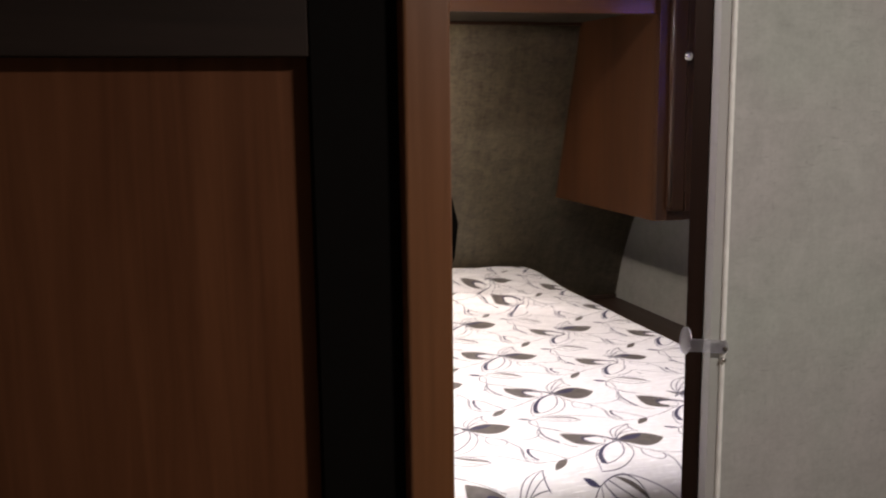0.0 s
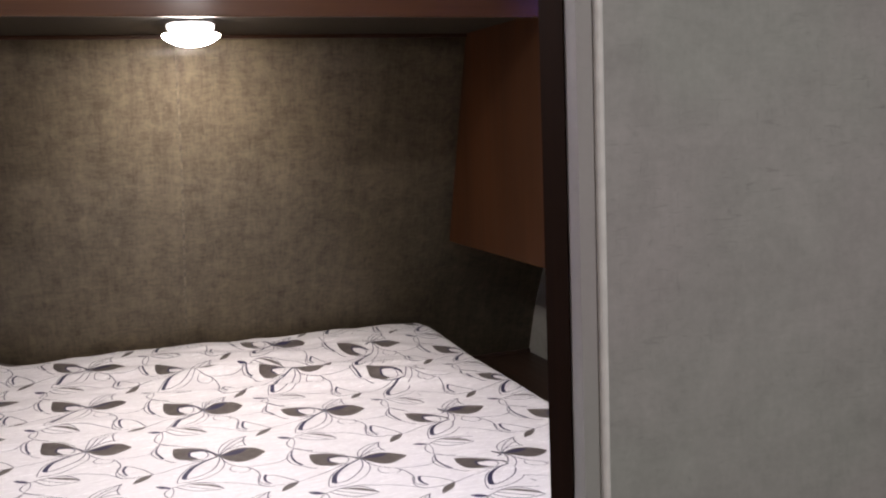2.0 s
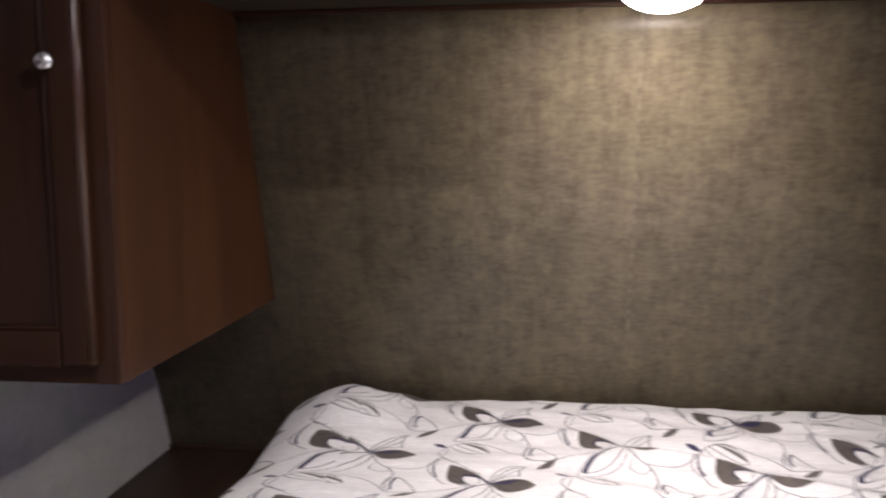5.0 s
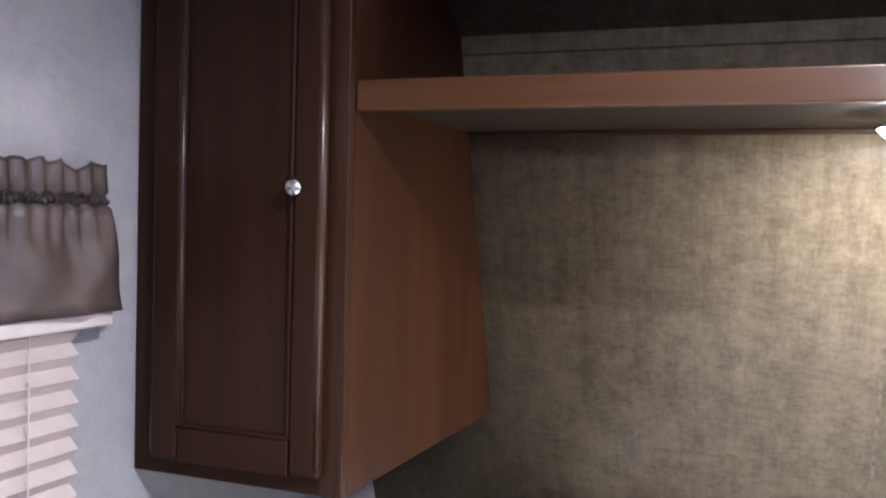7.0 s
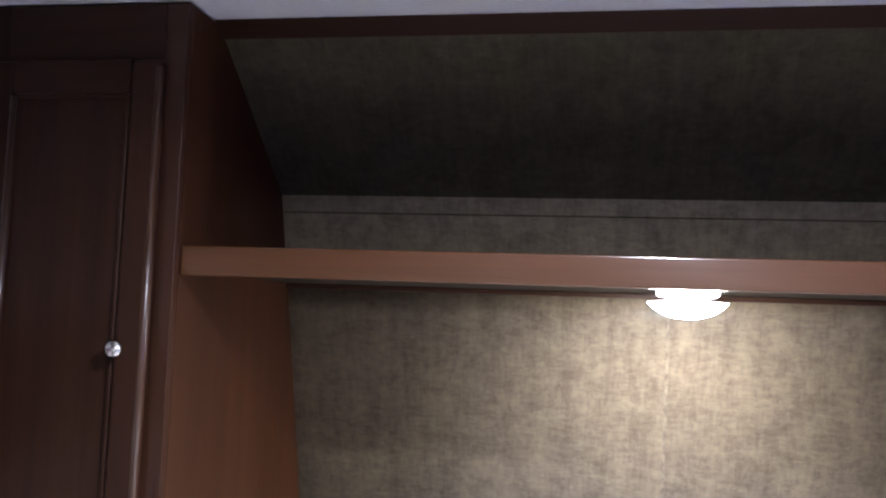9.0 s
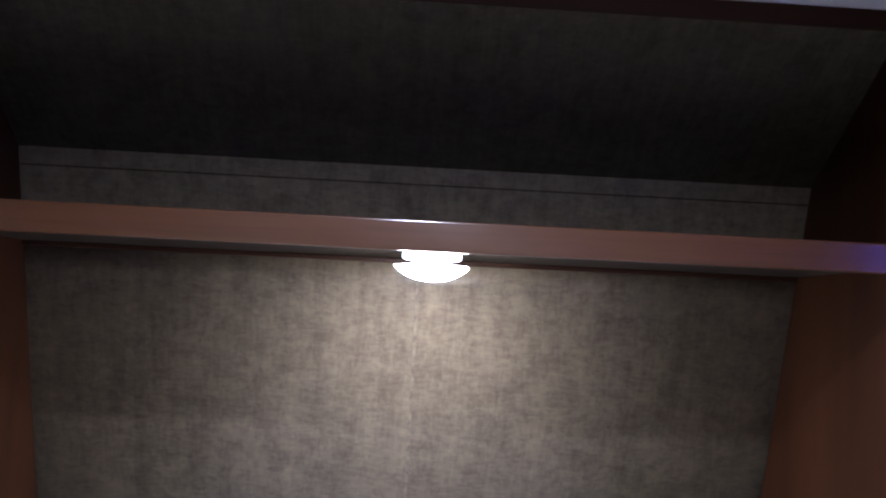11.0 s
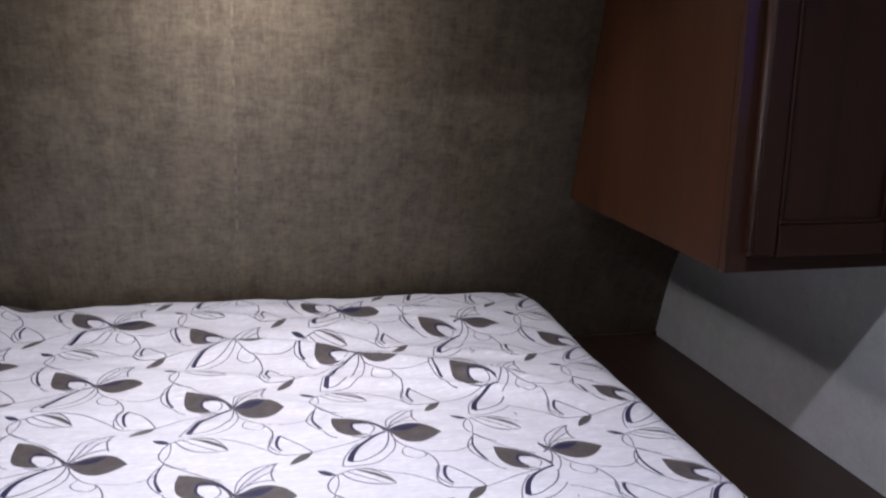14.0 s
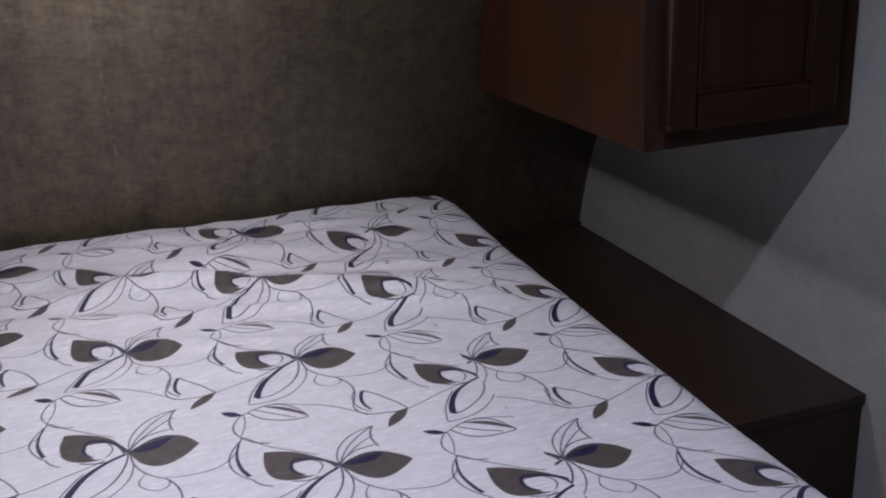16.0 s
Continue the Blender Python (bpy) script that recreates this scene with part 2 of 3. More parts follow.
def thing(name, label, category, group="", place=(0, 0, 0)):
    ob = new(name)
    ob.location = place
    ob.empty_display_size = 0.05
    return tagged(ob, label, category, group)


def structure(name, bm, mat, label, category):
    return tagged(finish(name, bm, mat), label, category, kind="structure")


def slab(name, mat, label, category, *spans):
    bm = bm_new()
    box(bm, *spans)
    return structure(name, bm, mat, label, category)


# ---- the shell ----
slab("floor", FLOOR, "brown wood-look vinyl plank floor", "floor", -1.3, 1.3, -4.3, 1.4, -0.06, 0.0)
slab("ceiling", CEILING, "off-white vinyl ceiling panel", "ceiling", -1.3, 1.3, -4.3, 1.4, CEIL, CEIL + 0.05)
slab("wall_back", PAPER_LIGHT, "grey linen-textured wall behind the hall", "wall", -1.3, 1.3, -4.35, -4.3, 0.0, CEIL)

# the side walls: west opening for its window, east opening added for a glow
WIN = (-0.80, -0.17, 0.86, 1.40)
GLOW_WIN = (-1.12, -0.62, 1.20, 1.74)
bm = bm_new()
for y0, y1, z0, z1 in ((-4.3, WIN[0], 0, CEIL), (WIN[1], 1.4, 0, CEIL), (WIN[0], WIN[1], 0, WIN[2]), (WIN[0], WIN[1], WIN[3], CEIL)):
    box(bm, -SIDE - 0.05, -SIDE, y0, y1, z0, z1)
structure("wall_west", bm, PAPER_SIDE, "light grey linen-textured side wall with a window opening", "wall")
bm = bm_new()
for y0, y1, z0, z1 in ((-4.3, GLOW_WIN[0], 0, CEIL), (GLOW_WIN[1], 1.4, 0, CEIL), (GLOW_WIN[0], GLOW_WIN[1], 0, GLOW_WIN[2]), (GLOW_WIN[0], GLOW_WIN[1], GLOW_WIN[3], CEIL)):
    box(bm, SIDE, SIDE + 0.05, y0, y1, z0, z1)
structure("wall_east", bm, PAPER_SIDE, "light grey linen-textured side wall with a window opening", "wall")

# head wall, leaning in towards the top, with the upper strip and the sloped panel above it
def face_y(z):
    """Face of the head wall, which bows out below into the corner line."""
    blend = max(0.0, min(1.0, (z - 0.66) / 0.62))
    blend = blend * blend * (3 - 2 * blend)
    return corner_y(z) + (head_y(z) - corner_y(z)) * blend


bm = bm_new()
face = [(face_y(1.56 * k / 32), 1.56 * k / 32) for k in range(33)]
prism(bm, face + [(head_y(1.56) + 0.05, 1.56), (1.2, 0)], "x", -1.3, 1.3)
head = structure("wall_north", bm, PAPER_DARK, "brown linen-textured wallpaper on the leaning head wall", "wall")
for p in head.data.polygons:
    p.use_smooth = abs(p.normal.x) < 0.5 and p.normal.y < 0
bm = bm_new()
strip = [1.56 * k / 32 for k in range(15, 32)] + [1.555]
prism(bm, [(face_y(z) - 0.0009, z) for z in strip] + [(face_y(z) + 0.004, z) for z in reversed(strip)], "x", -0.0030, 0.0030)
part("seam", bm, SEAM_HIGHLIGHT, head)
bm = bm_new()
prism(bm, [(head_y(1.56), 1.56), (head_y(1.735), 1.735), (head_y(1.735) + 0.05, 1.735), (head_y(1.56) + 0.05, 1.56)], "x", -1.3, 1.3)
structure("wall_upper_strip", bm, PAPER_DARK, "brown linen wallpaper strip above the shelf", "wall")
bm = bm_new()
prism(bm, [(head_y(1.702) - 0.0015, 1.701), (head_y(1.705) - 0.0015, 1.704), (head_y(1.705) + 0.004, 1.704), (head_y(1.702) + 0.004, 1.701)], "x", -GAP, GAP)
structure("trim_upper", bm, PAPER_SHADED, "thin dark seam bead across the wallpaper", "trim")
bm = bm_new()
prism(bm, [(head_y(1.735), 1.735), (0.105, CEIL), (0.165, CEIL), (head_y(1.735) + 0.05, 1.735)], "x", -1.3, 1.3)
structure("wall_slope", bm, PAPER_SHADED, "brown linen panel sloping up to the ceiling, shade put into its colour", "wall")
bm = bm_new()
prism(bm, [(0.088, CEIL - 0.001), (0.118, CEIL - 0.024), (0.126, CEIL - 0.018), (0.105, CEIL - 0.001)], "x", -GAP, GAP)
structure("trim_ceiling", bm, ESPRESSO_X, "dark trim where the sloped panel meets the ceiling", "trim")

# partition with the doorway
slab("wall_partition", PAPER_LIGHT, "grey linen-textured partition beside the doorway", "wall", 0.170, SIDE, -1.206, -1.162, 0.0, CEIL)
slab("wall_header", PAPER_LIGHT, "grey linen-textured header over the doorway", "wall", -0.27, 0.170, -1.206, -1.162, 1.90, CEIL)
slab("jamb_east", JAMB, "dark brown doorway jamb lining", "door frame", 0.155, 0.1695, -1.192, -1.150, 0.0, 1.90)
slab("trim_corner", TRIM_GREY, "grey vinyl corner trim of the partition", "trim", 0.156, 0.177, -1.2115, -1.1925, 0.0, 1.90)
bm = bm_new()
tube(bm, [(0.174, -1.2135, 0.0), (0.174, -1.2135, 1.90)], 0.0040, 12)
structure("trim_bead", bm, BEAD, "ivory plastic bead on the corner trim", "trim")
slab("wall_partition_west", PAPER_LIGHT, "grey linen-textured partition behind the tall cabinet", "wall", -SIDE, -0.338, -1.28, -1.25, 0.0, CEIL)


# ---- shelf and lamps ----
def build_shelf():
    s = thing("overhead_shelf", "cherry laminate shelf across the head wall between wardrobes", "shelf", place=(0, 0.020, 1.552))
    bm = bm_new()
    box(bm, -GAP, GAP, 0, 0.016, -0.003, 0.042, 0.003)
    part("front_edge", bm, EDGE_X, s, "cherry front lip with a glossy edge")
    bm = bm_new()
    prism(bm, [(0.016, 0.012), (head_y(1.564) - 0.020, 0.012), (head_y(1.591) - 0.020, 0.039), (0.016, 0.039)], "x", -GAP, GAP)
    part("board", bm, SHELF_UNDERSHADE, s, "board underside, shade put into its brown")
    bm = bm_new()
    y = head_y(1.560) - 0.021
    box(bm, -GAP, GAP, y - 0.010, y, 0.002, 0.0115, 0.002)
    part("back_trim", bm, ESPRESSO_X, s, "thin dark trim along the wall")
    return s


def build_puck():
    s = thing("shelf_lamp", "round white puck lamp, lit, under the shelf", "lamp", place=(0.014, 0.268, 1.5635))
    bm = bm_new()
    lathe(bm, [(0.047, 0.0), (0.050, -0.003), (0.050, -0.011), (0.046, -0.0140)], (0, 0, 0))
    part("base", bm, RING, s, "glowing ring", smooth=True)
    bm = bm_new()
    lathe(bm, [(0.036, -0.0142), (0.034, -0.0195), (0.060, -0.0212), (0.0645, -0.0232)], (0, 0, 0))
    part("collar", bm, CHROME, s, "thin metal collar", smooth=True)
    bm = bm_new()
    lathe(bm, [(0.062, -0.0234), (0.063, -0.0250), (0.056, -0.0320), (0.042, -0.0410), (0.022, -0.0475), (0.002, -0.0495)], (0, 0, 0))
    part("lens", bm, LENS, s, "glowing frosted lens", smooth=True)
    return s


def build_dome(name, x, y, r):
    s = thing(name, "round white ceiling lamp, lit", "lamp", "ceiling lamps", place=(x, y, CEIL))
    bm = bm_new()
    lathe(bm, [(r, 0.0), (r, -0.012), (r - 0.01, -0.016)], (0, 0, 0))
    part("rim", bm, BEAD, s, smooth=True)
    bm = bm_new()
    lathe(bm, [(r - 0.012, -0.0165), (r - 0.02, -0.026), (r * 0.5, -0.034), (0.004, -0.036)], (0, 0, 0))
    part("diffuser", bm, DOME, s, smooth=True)


build_shelf()
build_puck()
build_dome("ceiling_lamp", 0.0, -0.67, 0.075)
build_dome("ceiling_lamp", 0.25, -2.20, 0.10)


# ---- wardrobes ----
DOOR_IN, DOOR_OUT, DOOR_LOW, DOOR_TOP, CAB_LOW = 0.778, 1.076, 1.014, 1.872, 0.987


def build_wardrobe(side):
    s = thing("wardrobe", "dark stained wood overhead wardrobe with cherry side panel", "wardrobe", "wardrobes beside the bed",
              place=(side * (GAP + SIDE) / 2, 0.0, CAB_LOW))
    ox = side * (GAP + SIDE) / 2

    def bx(bm, xi, xo, y0, y1, z0, z1, bevel=0.0):
        a, b = sorted((side * xi - ox, side * xo - ox))
        box(bm, a, b, y0, y1, z0 - CAB_LOW, z1 - CAB_LOW, bevel)

    low, mid = head_y(CAB_LOW) - 0.004, head_y(1.735) - 0.002
    outline = [(0.0185, 0.0), (low, 0.0), (mid, 1.735 - CAB_LOW), (0.112, CEIL - CAB_LOW - 0.004), (0.0185, CEIL - CAB_LOW - 0.004)]
    a, b = sorted((side * GAP - ox, side * (GAP + 0.012) - ox))
    bm = bm_new()
    prism(bm, outline, "x", a, b)
    part("side_panel", bm, CHERRY, s, "red-brown cherry laminate side panel")
    a, b = sorted((side * (GAP + 0.0125) - ox, side * (SIDE - 0.002) - ox))
    bm = bm_new()
    prism(bm, [(0.0185, 0.006), (low, 0.006), (mid, 1.735 - CAB_LOW), (0.112, CEIL - CAB_LOW - 0.006), (0.0185, CEIL - CAB_LOW - 0.006)], "x", a, b)
    part("carcass", bm, ESPRESSO, s)
    for xi, xo, z0, z1, m in ((GAP, 0.786, CAB_LOW, CEIL - 0.003, EDGE), (1.048, SIDE - 0.002, CAB_LOW, CEIL - 0.003, ESPRESSO),
                              (0.7865, 1.0475, CAB_LOW, 1.02, ESPRESSO_X), (0.7865, 1.0475, 1.848, CEIL - 0.003, ESPRESSO_X)):
        bm = bm_new()
        bx(bm, xi, xo, 0.0, 0.018, z0, z1, 0.0012)
        part("face_frame", bm, m, s)
    # door: stiles and rails with an ogee inside edge, and a panel set back
    f, w = -0.019, 0.052
    door = None
    for n, xi, xo, z0, z1, m in (("door", DOOR_IN, DOOR_IN + w, DOOR_LOW, DOOR_TOP, ESPRESSO), ("stile", DOOR_OUT - w, DOOR_OUT, DOOR_LOW, DOOR_TOP, ESPRESSO),
                                 ("rail", DOOR_IN + w + 0.0004, DOOR_OUT - w - 0.0004, DOOR_LOW, DOOR_LOW + w, ESPRESSO_X),
                                 ("rail", DOOR_IN + w + 0.0004, DOOR_OUT - w - 0.0004, DOOR_TOP - w, DOOR_TOP, ESPRESSO_X)):
        bm = bm_new()
        bx(bm, xi, xo, f, -0.001, z0, z1, 0.0025 if n == "rail" else 0.0085)
        ob = part(n, bm, m, s if door is None else door, "tall recessed-panel door, dark stained" if door is None else "")
        door = door or ob
    bm = bm_new()
    bx(bm, DOOR_IN + w - 0.004, DOOR_OUT - w + 0.004, f + 0.009, -0.003, DOOR_LOW + w - 0.004, DOOR_TOP - w + 0.004)
    part("panel", bm, ESPRESSO, door)
    for xi, xo, z0, z1, m in ((DOOR_IN + w, DOOR_IN + w + 0.007, DOOR_LOW + w, DOOR_TOP - w, ESPRESSO), (DOOR_OUT - w - 0.007, DOOR_OUT - w, DOOR_LOW + w, DOOR_TOP - w, ESPRESSO),
                              (DOOR_IN + w + 0.0072, DOOR_OUT - w - 0.0072, DOOR_LOW + w, DOOR_LOW + w + 0.007, ESPRESSO_X),
                              (DOOR_IN + w + 0.0072, DOOR_OUT - w - 0.0072, DOOR_TOP - w - 0.007, DOOR_TOP - w, ESPRESSO_X)):
        bm = bm_new()
        bx(bm, xi, xo, f + 0.003, f + 0.009, z0, z1, 0.0028)
        part("moulding", bm, m, door)
    for x in (DOOR_IN + 0.0072, DOOR_OUT - w - 0.0005):
        bm = bm_new()
        a, b = DOOR_LOW + (0.012 if x < 0.9 else w + 0.004), DOOR_TOP - (0.012 if x < 0.9 else w + 0.004)
        depth, thick = (f + 0.0058, 0.0070) if x < 0.9 else (f + 0.0042, 0.0055)
        tube(bm, [(side * x - ox, depth, a - CAB_LOW), (side * x - ox, depth, b - CAB_LOW)], thick, 20)
        part("beading", bm, BEADING, door, "rounded polished edge", smooth=True)
    bm = bm_new()
    lathe(bm, [(0.0055, f), (0.005, f - 0.008), (0.011, f - 0.011), (0.0135, f - 0.016), (0.0125, f - 0.021), (0.008, f - 0.0245), (0.001, f - 0.0255)],
          (side * 0.818 - ox, 0, 1.436 - CAB_LOW), "y", 24)
    part("knob", bm, CHROME, door, "round brushed nickel knob", smooth=True)
    for z in (1.05, 1.80):
        bm = bm_new()
        bx(bm, DOOR_OUT + 0.001, DOOR_OUT + 0.008, -0.008, -0.0005, z - 0.028, z + 0.028, 0.002)
        part("hinge", bm, HINGE, s, "small metal hinge")
    return s


build_wardrobe(-1)
build_wardrobe(1)


def build_ledge(side):
    s = thing("bedside_ledge", "dark brown wooden bedside ledge box under the wardrobe", "nightstand", "ledges beside the bed", place=(side * 0.92, 0, 0))
    a, b = sorted((side * 0.735 - side * 0.92, side * (SIDE - 0.002) - side * 0.92))
    bm = bm_new()
    prism(bm, [(-0.088, 0), (corner_y(0) - 0.004, 0), (corner_y(0.537) - 0.004, 0.537), (-0.088, 0.537)], "x", a, b)
    part("body", bm, LEDGE, s)
    bm = bm_new()
    prism(bm, [(-0.094, 0.538), (corner_y(0.538) - 0.003, 0.538), (corner_y(0.554) - 0.003, 0.554), (-0.094, 0.554)], "x", a, b)
    part("top", bm, LEDGE, s)
    bm = bm_new()
    y = corner_y(0.562) - 0.008
    box(bm, a, b, y - 0.006, y, 0.5545, 0.566, 0.002)
    part("back_strip", bm, LEDGE, s)


build_ledge(-1)
build_ledge(1)

# ---- bed ----
BED_W, BED_FOOT, BED_TOP = 0.743, -0.955, 0.702
bed = thing("bed", "low platform bed with a white mattress", "bed", place=(0, 0, 0))
bm = bm_new()
box(bm, -0.71, 0.71, BED_FOOT + 0.05, 0.80, 0.0, 0.40, 0.006)
part("platform", bm, ESPRESSO, bed, "dark wooden platform")
bm = bm_new()
box(bm, -0.705, 0.705, BED_FOOT + 0.045, 0.79, 0.4005, 0.66, 0.03)
part("mattress", bm, MATTRESS, bed, "white mattress")


def print_material():
    """White cloth printed with a repeat of brown leaves, navy strokes and grey tendrils."""
    m, tree, b = material("floral_print_cloth", 0.62)
    n = Nodes(tree)
    tc = tree.nodes.new("ShaderNodeUVMap")
    tc.uv_map = "cloth"
    sep = tree.nodes.new("ShaderNodeSeparateXYZ")
    tree.links.new(tc.outputs[0], sep.inputs[0])
    # slight wander, so that the repeats are not quite alike
    w1 = n.noise(tc.outputs[0], 3.0, 1.0)
    w2 = n.noise(tc.outputs[0], 3.7, 1.0)
    x = n.math("ADD", n.math("SUBTRACT", sep.outputs[0], 0.226), n.math("MULTIPLY", n.math("SUBTRACT", w1, 0.5), 0.02))
    y = n.math("ADD", n.math("ADD", sep.outputs[1], 0.194), n.math("MULTIPLY", n.math("SUBTRACT", w2, 0.5), 0.02))
    AX, AY, BY = 0.246, -0.146, 0.310
    u = n.math("DIVIDE", x, AX)
    fu = n.math("SUBTRACT", u, n.math("FLOOR", n.math("ADD", u, 0.5)))
    v = n.math("DIVIDE", n.math("SUBTRACT", y, n.math("MULTIPLY", u, AY)), BY)
    fv = n.math("SUBTRACT", v, n.math("FLOOR", n.math("ADD", v, 0.5)))
    px = n.math("MULTIPLY", fu, AX * 1000)
    py = n.math("ADD", n.math("MULTIPLY", fv, BY * 1000), n.math("MULTIPLY", fu, AY * 1000))
    comb = tree.nodes.new("ShaderNodeCombineXYZ")
    n.put(comb.inputs[0], px), n.put(comb.inputs[1], py)
    p = comb.outputs[0]

    def dot(d, off):
        k = tree.nodes.new("ShaderNodeVectorMath")
        k.operation = "DOT_PRODUCT"
        tree.links.new(p, k.inputs[0])
        k.inputs[1].default_value = (d[0], d[1], 0)
        return n.math("ADD", k.outputs["Value"], off)

    def frame_of(p0, p1):
        dx, dy = p1[0] - p0[0], p1[1] - p0[1]
        length = math.hypot(dx, dy)
        dx, dy = dx / length, dy / length
        s = dot((dx / length, dy / length), -(p0[0] * dx + p0[1] * dy) / length)
        d = dot((-dy, dx), p0[0] * dy - p0[1] * dx)
        arch = n.math("MULTIPLY", n.math("MULTIPLY", s, n.math("SUBTRACT", 1.0, s)), 4.0)
        return s, d, arch

    def soft(value):
        return n.math("ADD", n.math("MULTIPLY", value, 0.8), 0.55, clamp=True)

    def along(p0, p1, bulge=0.0):
        """Points along a bent line."""
        dx, dy = p1[0] - p0[0], p1[1] - p0[1]
        length = math.hypot(dx, dy)
        return [(p0[0] + dx * k / 8 - dy / length * bulge * k * (8 - k) / 16, p0[1] + dy * k / 8 + dx / length * bulge * k * (8 - k) / 16) for k in range(9)]

    def shifts(points):
        """Repeats of the motif in which a shape reaches into the cell."""
        out = []
        for i in (-1, 0, 1):
            for j in (-1, 0, 1):
                sx, sy = i * AX * 1000, i * AY * 1000 + j * BY * 1000
                for a, b_ in points:
                    cu = (a + sx) / (AX * 1000)
                    cv = (b_ + sy - cu * AY * 1000) / (BY * 1000)
                    if abs(cu) < 0.51 and abs(cv) < 0.51:
                        out.append((sx, sy))
                        break
        return out

    def leaf(p0, p1, left, right):
        all_ = []
        for sx, sy in shifts(along(p0, p1, left) + along(p0, p1, -right)):
            s, d, arch = frame_of((p0[0] + sx, p0[1] + sy), (p1[0] + sx, p1[1] + sy))
            a = n.math("SUBTRACT", n.math("MULTIPLY", arch, left), d)
            c = n.math("ADD", n.math("MULTIPLY", arch, right), d)
            all_.append(soft(n.math("MINIMUM", a, c)))
        return union(all_)

    def stroke(p0, via, p1, width, grow=0.0):
        """A brush stroke that bends past a point on its way."""
        dx, dy = p1[0] - p0[0], p1[1] - p0[1]
        length = math.hypot(dx, dy)
        k = ((via[0] - p0[0]) * dx + (via[1] - p0[1]) * dy) / length ** 2
        bulge = ((via[1] - p0[1]) * dx - (via[0] - p0[0]) * dy) / length / max(0.3, 4 * k * (1 - k))
        all_ = []
        for sx, sy in shifts(along(p0, p1, bulge)):
            s, d, arch = frame_of((p0[0] + sx, p0[1] + sy), (p1[0] + sx, p1[1] + sy))
            off = n.math("ABSOLUTE", n.math("SUBTRACT", d, n.math("MULTIPLY", arch, bulge)))
            wide = n.math("ADD", n.math("MULTIPLY", s, grow), width) if grow else width
            ends = n.math("MULTIPLY", n.math("MINIMUM", s, n.math("SUBTRACT", 1.0, s)), length)
            all_.append(soft(n.math("MINIMUM", n.math("SUBTRACT", wide, off), ends)))
        return union(all_)

    def union(shapes):
        out = shapes[0]
        for k in shapes[1:]:
            out = n.math("MAXIMUM", out, k)
        return out

    brown = union([leaf((0, 0), (88, -13), 27, 38), leaf((0, 0), (-83, 75), 48, 12), leaf((117, -198), (80, -236), 8, 9), leaf((-72, -123), (-12, -168), 10, -2)])
    hole = leaf((-7, -2), (-55, 31), 21, 13)
    navy = union([leaf((2, 0), (57, 15), 4, 13), leaf((-127, -118), (-100, -136), 5, 6),
                  stroke((-2, -3), (-50, -37), (-75, -96), 1.8, 3.8), stroke((0, 0), (-26, 30), (-52, 40), 1.6, 1.8), stroke((-51, 40), (-56, 18), (-44, 0), 3.0, -1.2),
                  stroke((71, -133), (64, -156), (70, -186), 3.0, -1.0), stroke((-110, 108), (-116, 72), (-106, 26), 1.3, 1.6)])
    line = union([stroke((0, 0), (-19, -62), (-46, -88), 1.26), stroke((-46, -88), (-60, -95), (-76, -96), 1.26), stroke((0, 0), (6, -40), (-12, -83), 0.96), stroke((-12, -83), (-46, -109), (-88, -112), 0.96),
                  stroke((-54, -32), (-78, -71), (-88, -110), 0.96), stroke((0, 0), (6, 42), (58, 84), 1.04), stroke((0, 0), (20, 44), (60, 84), 0.96), stroke((0, 0), (28, 30), (55, 34), 1.11),
                  stroke((61, 85), (52, 58), (56, 30), 1.26), stroke((0, 0), (34, 44), (57, 62), 0.89), stroke((1, -2), (-30, -14), (-60, -8), 1.11),
                  stroke((2, -2), (10, -36), (45, -77), 1.04), stroke((22, -54), (12, -78), (36, -101), 0.96), stroke((36, -101), (48, -92), (45, -77), 0.96),
                  stroke((45, -77), (58, -105), (50, -163), 1.18), stroke((50, -163), (54, -188), (88, -201), 1.18), stroke((88, -201), (102, -203), (117, -198), 1.04),
                  stroke((61, -128), (53, -163), (68, -192), 1.04), stroke((71, -133), (92, -156), (117, -198), 1.04),
                  stroke((-101, -136), (-60, -122), (-13, -168), 1.26), stroke((-92, -131), (-66, -160), (-13, -169), 1.18), stroke((-82, -128), (-56, -148), (-30, -166), 0.89),
                  stroke((-101, -136), (-114, -160), (-106, -188), 1.11), stroke((-106, -188), (-92, -206), (-72, -216), 1.04),
                  stroke((-103, 119), (-125, 78), (-103, 16), 1.04), stroke((-103, 16), (-96, 2), (-84, -8), 1.04), stroke((-26, 26), (-20, 10), (-28, -4), 0.96)])
    tend = union([stroke((43, -73), (88, -84), (141, -18), 0.96), stroke((141, -18), (148, 6), (147, 31), 0.89), stroke((-102, 119), (-70, 82), (-20, 40), 0.89),
                  stroke((-29, -10), (-85, -36), (-131, -55), 0.89), stroke((-55, -121), (0, -142), (62, -199), 0.89)])
    wash = union([leaf((0, 0), (60, 84), 14, 4), leaf((-20, -22), (-80, -88), 2, 8)])
    weave = n.noise(n.coords((1, 1, 1)), 90.0, 3.0)
    slub = n.noise(n.coords((18, 240, 60), (0, 0, 0.35)), 1.0, 3.0)
    cloth = n.ramp(n.math("ADD", n.math("MULTIPLY", weave, 0.4), n.math("MULTIPLY", slub, 0.6)), [(0.3, (0.63, 0.615, 0.61)), (0.58, (0.76, 0.75, 0.745)), (0.7, (0.86, 0.85, 0.85))])
    thread = n.noise(n.coords((26, 330, 60), (0, 0, -0.45)), 1.0, 2.0, 0.5)
    cloth = n.mix(n.math("MULTIPLY", n.math("SUBTRACT", thread, 0.63), 12.0, True), cloth, (0.93, 0.925, 0.925))
    ink = n.noise(tc.outputs[0], 60.0, 4.0)
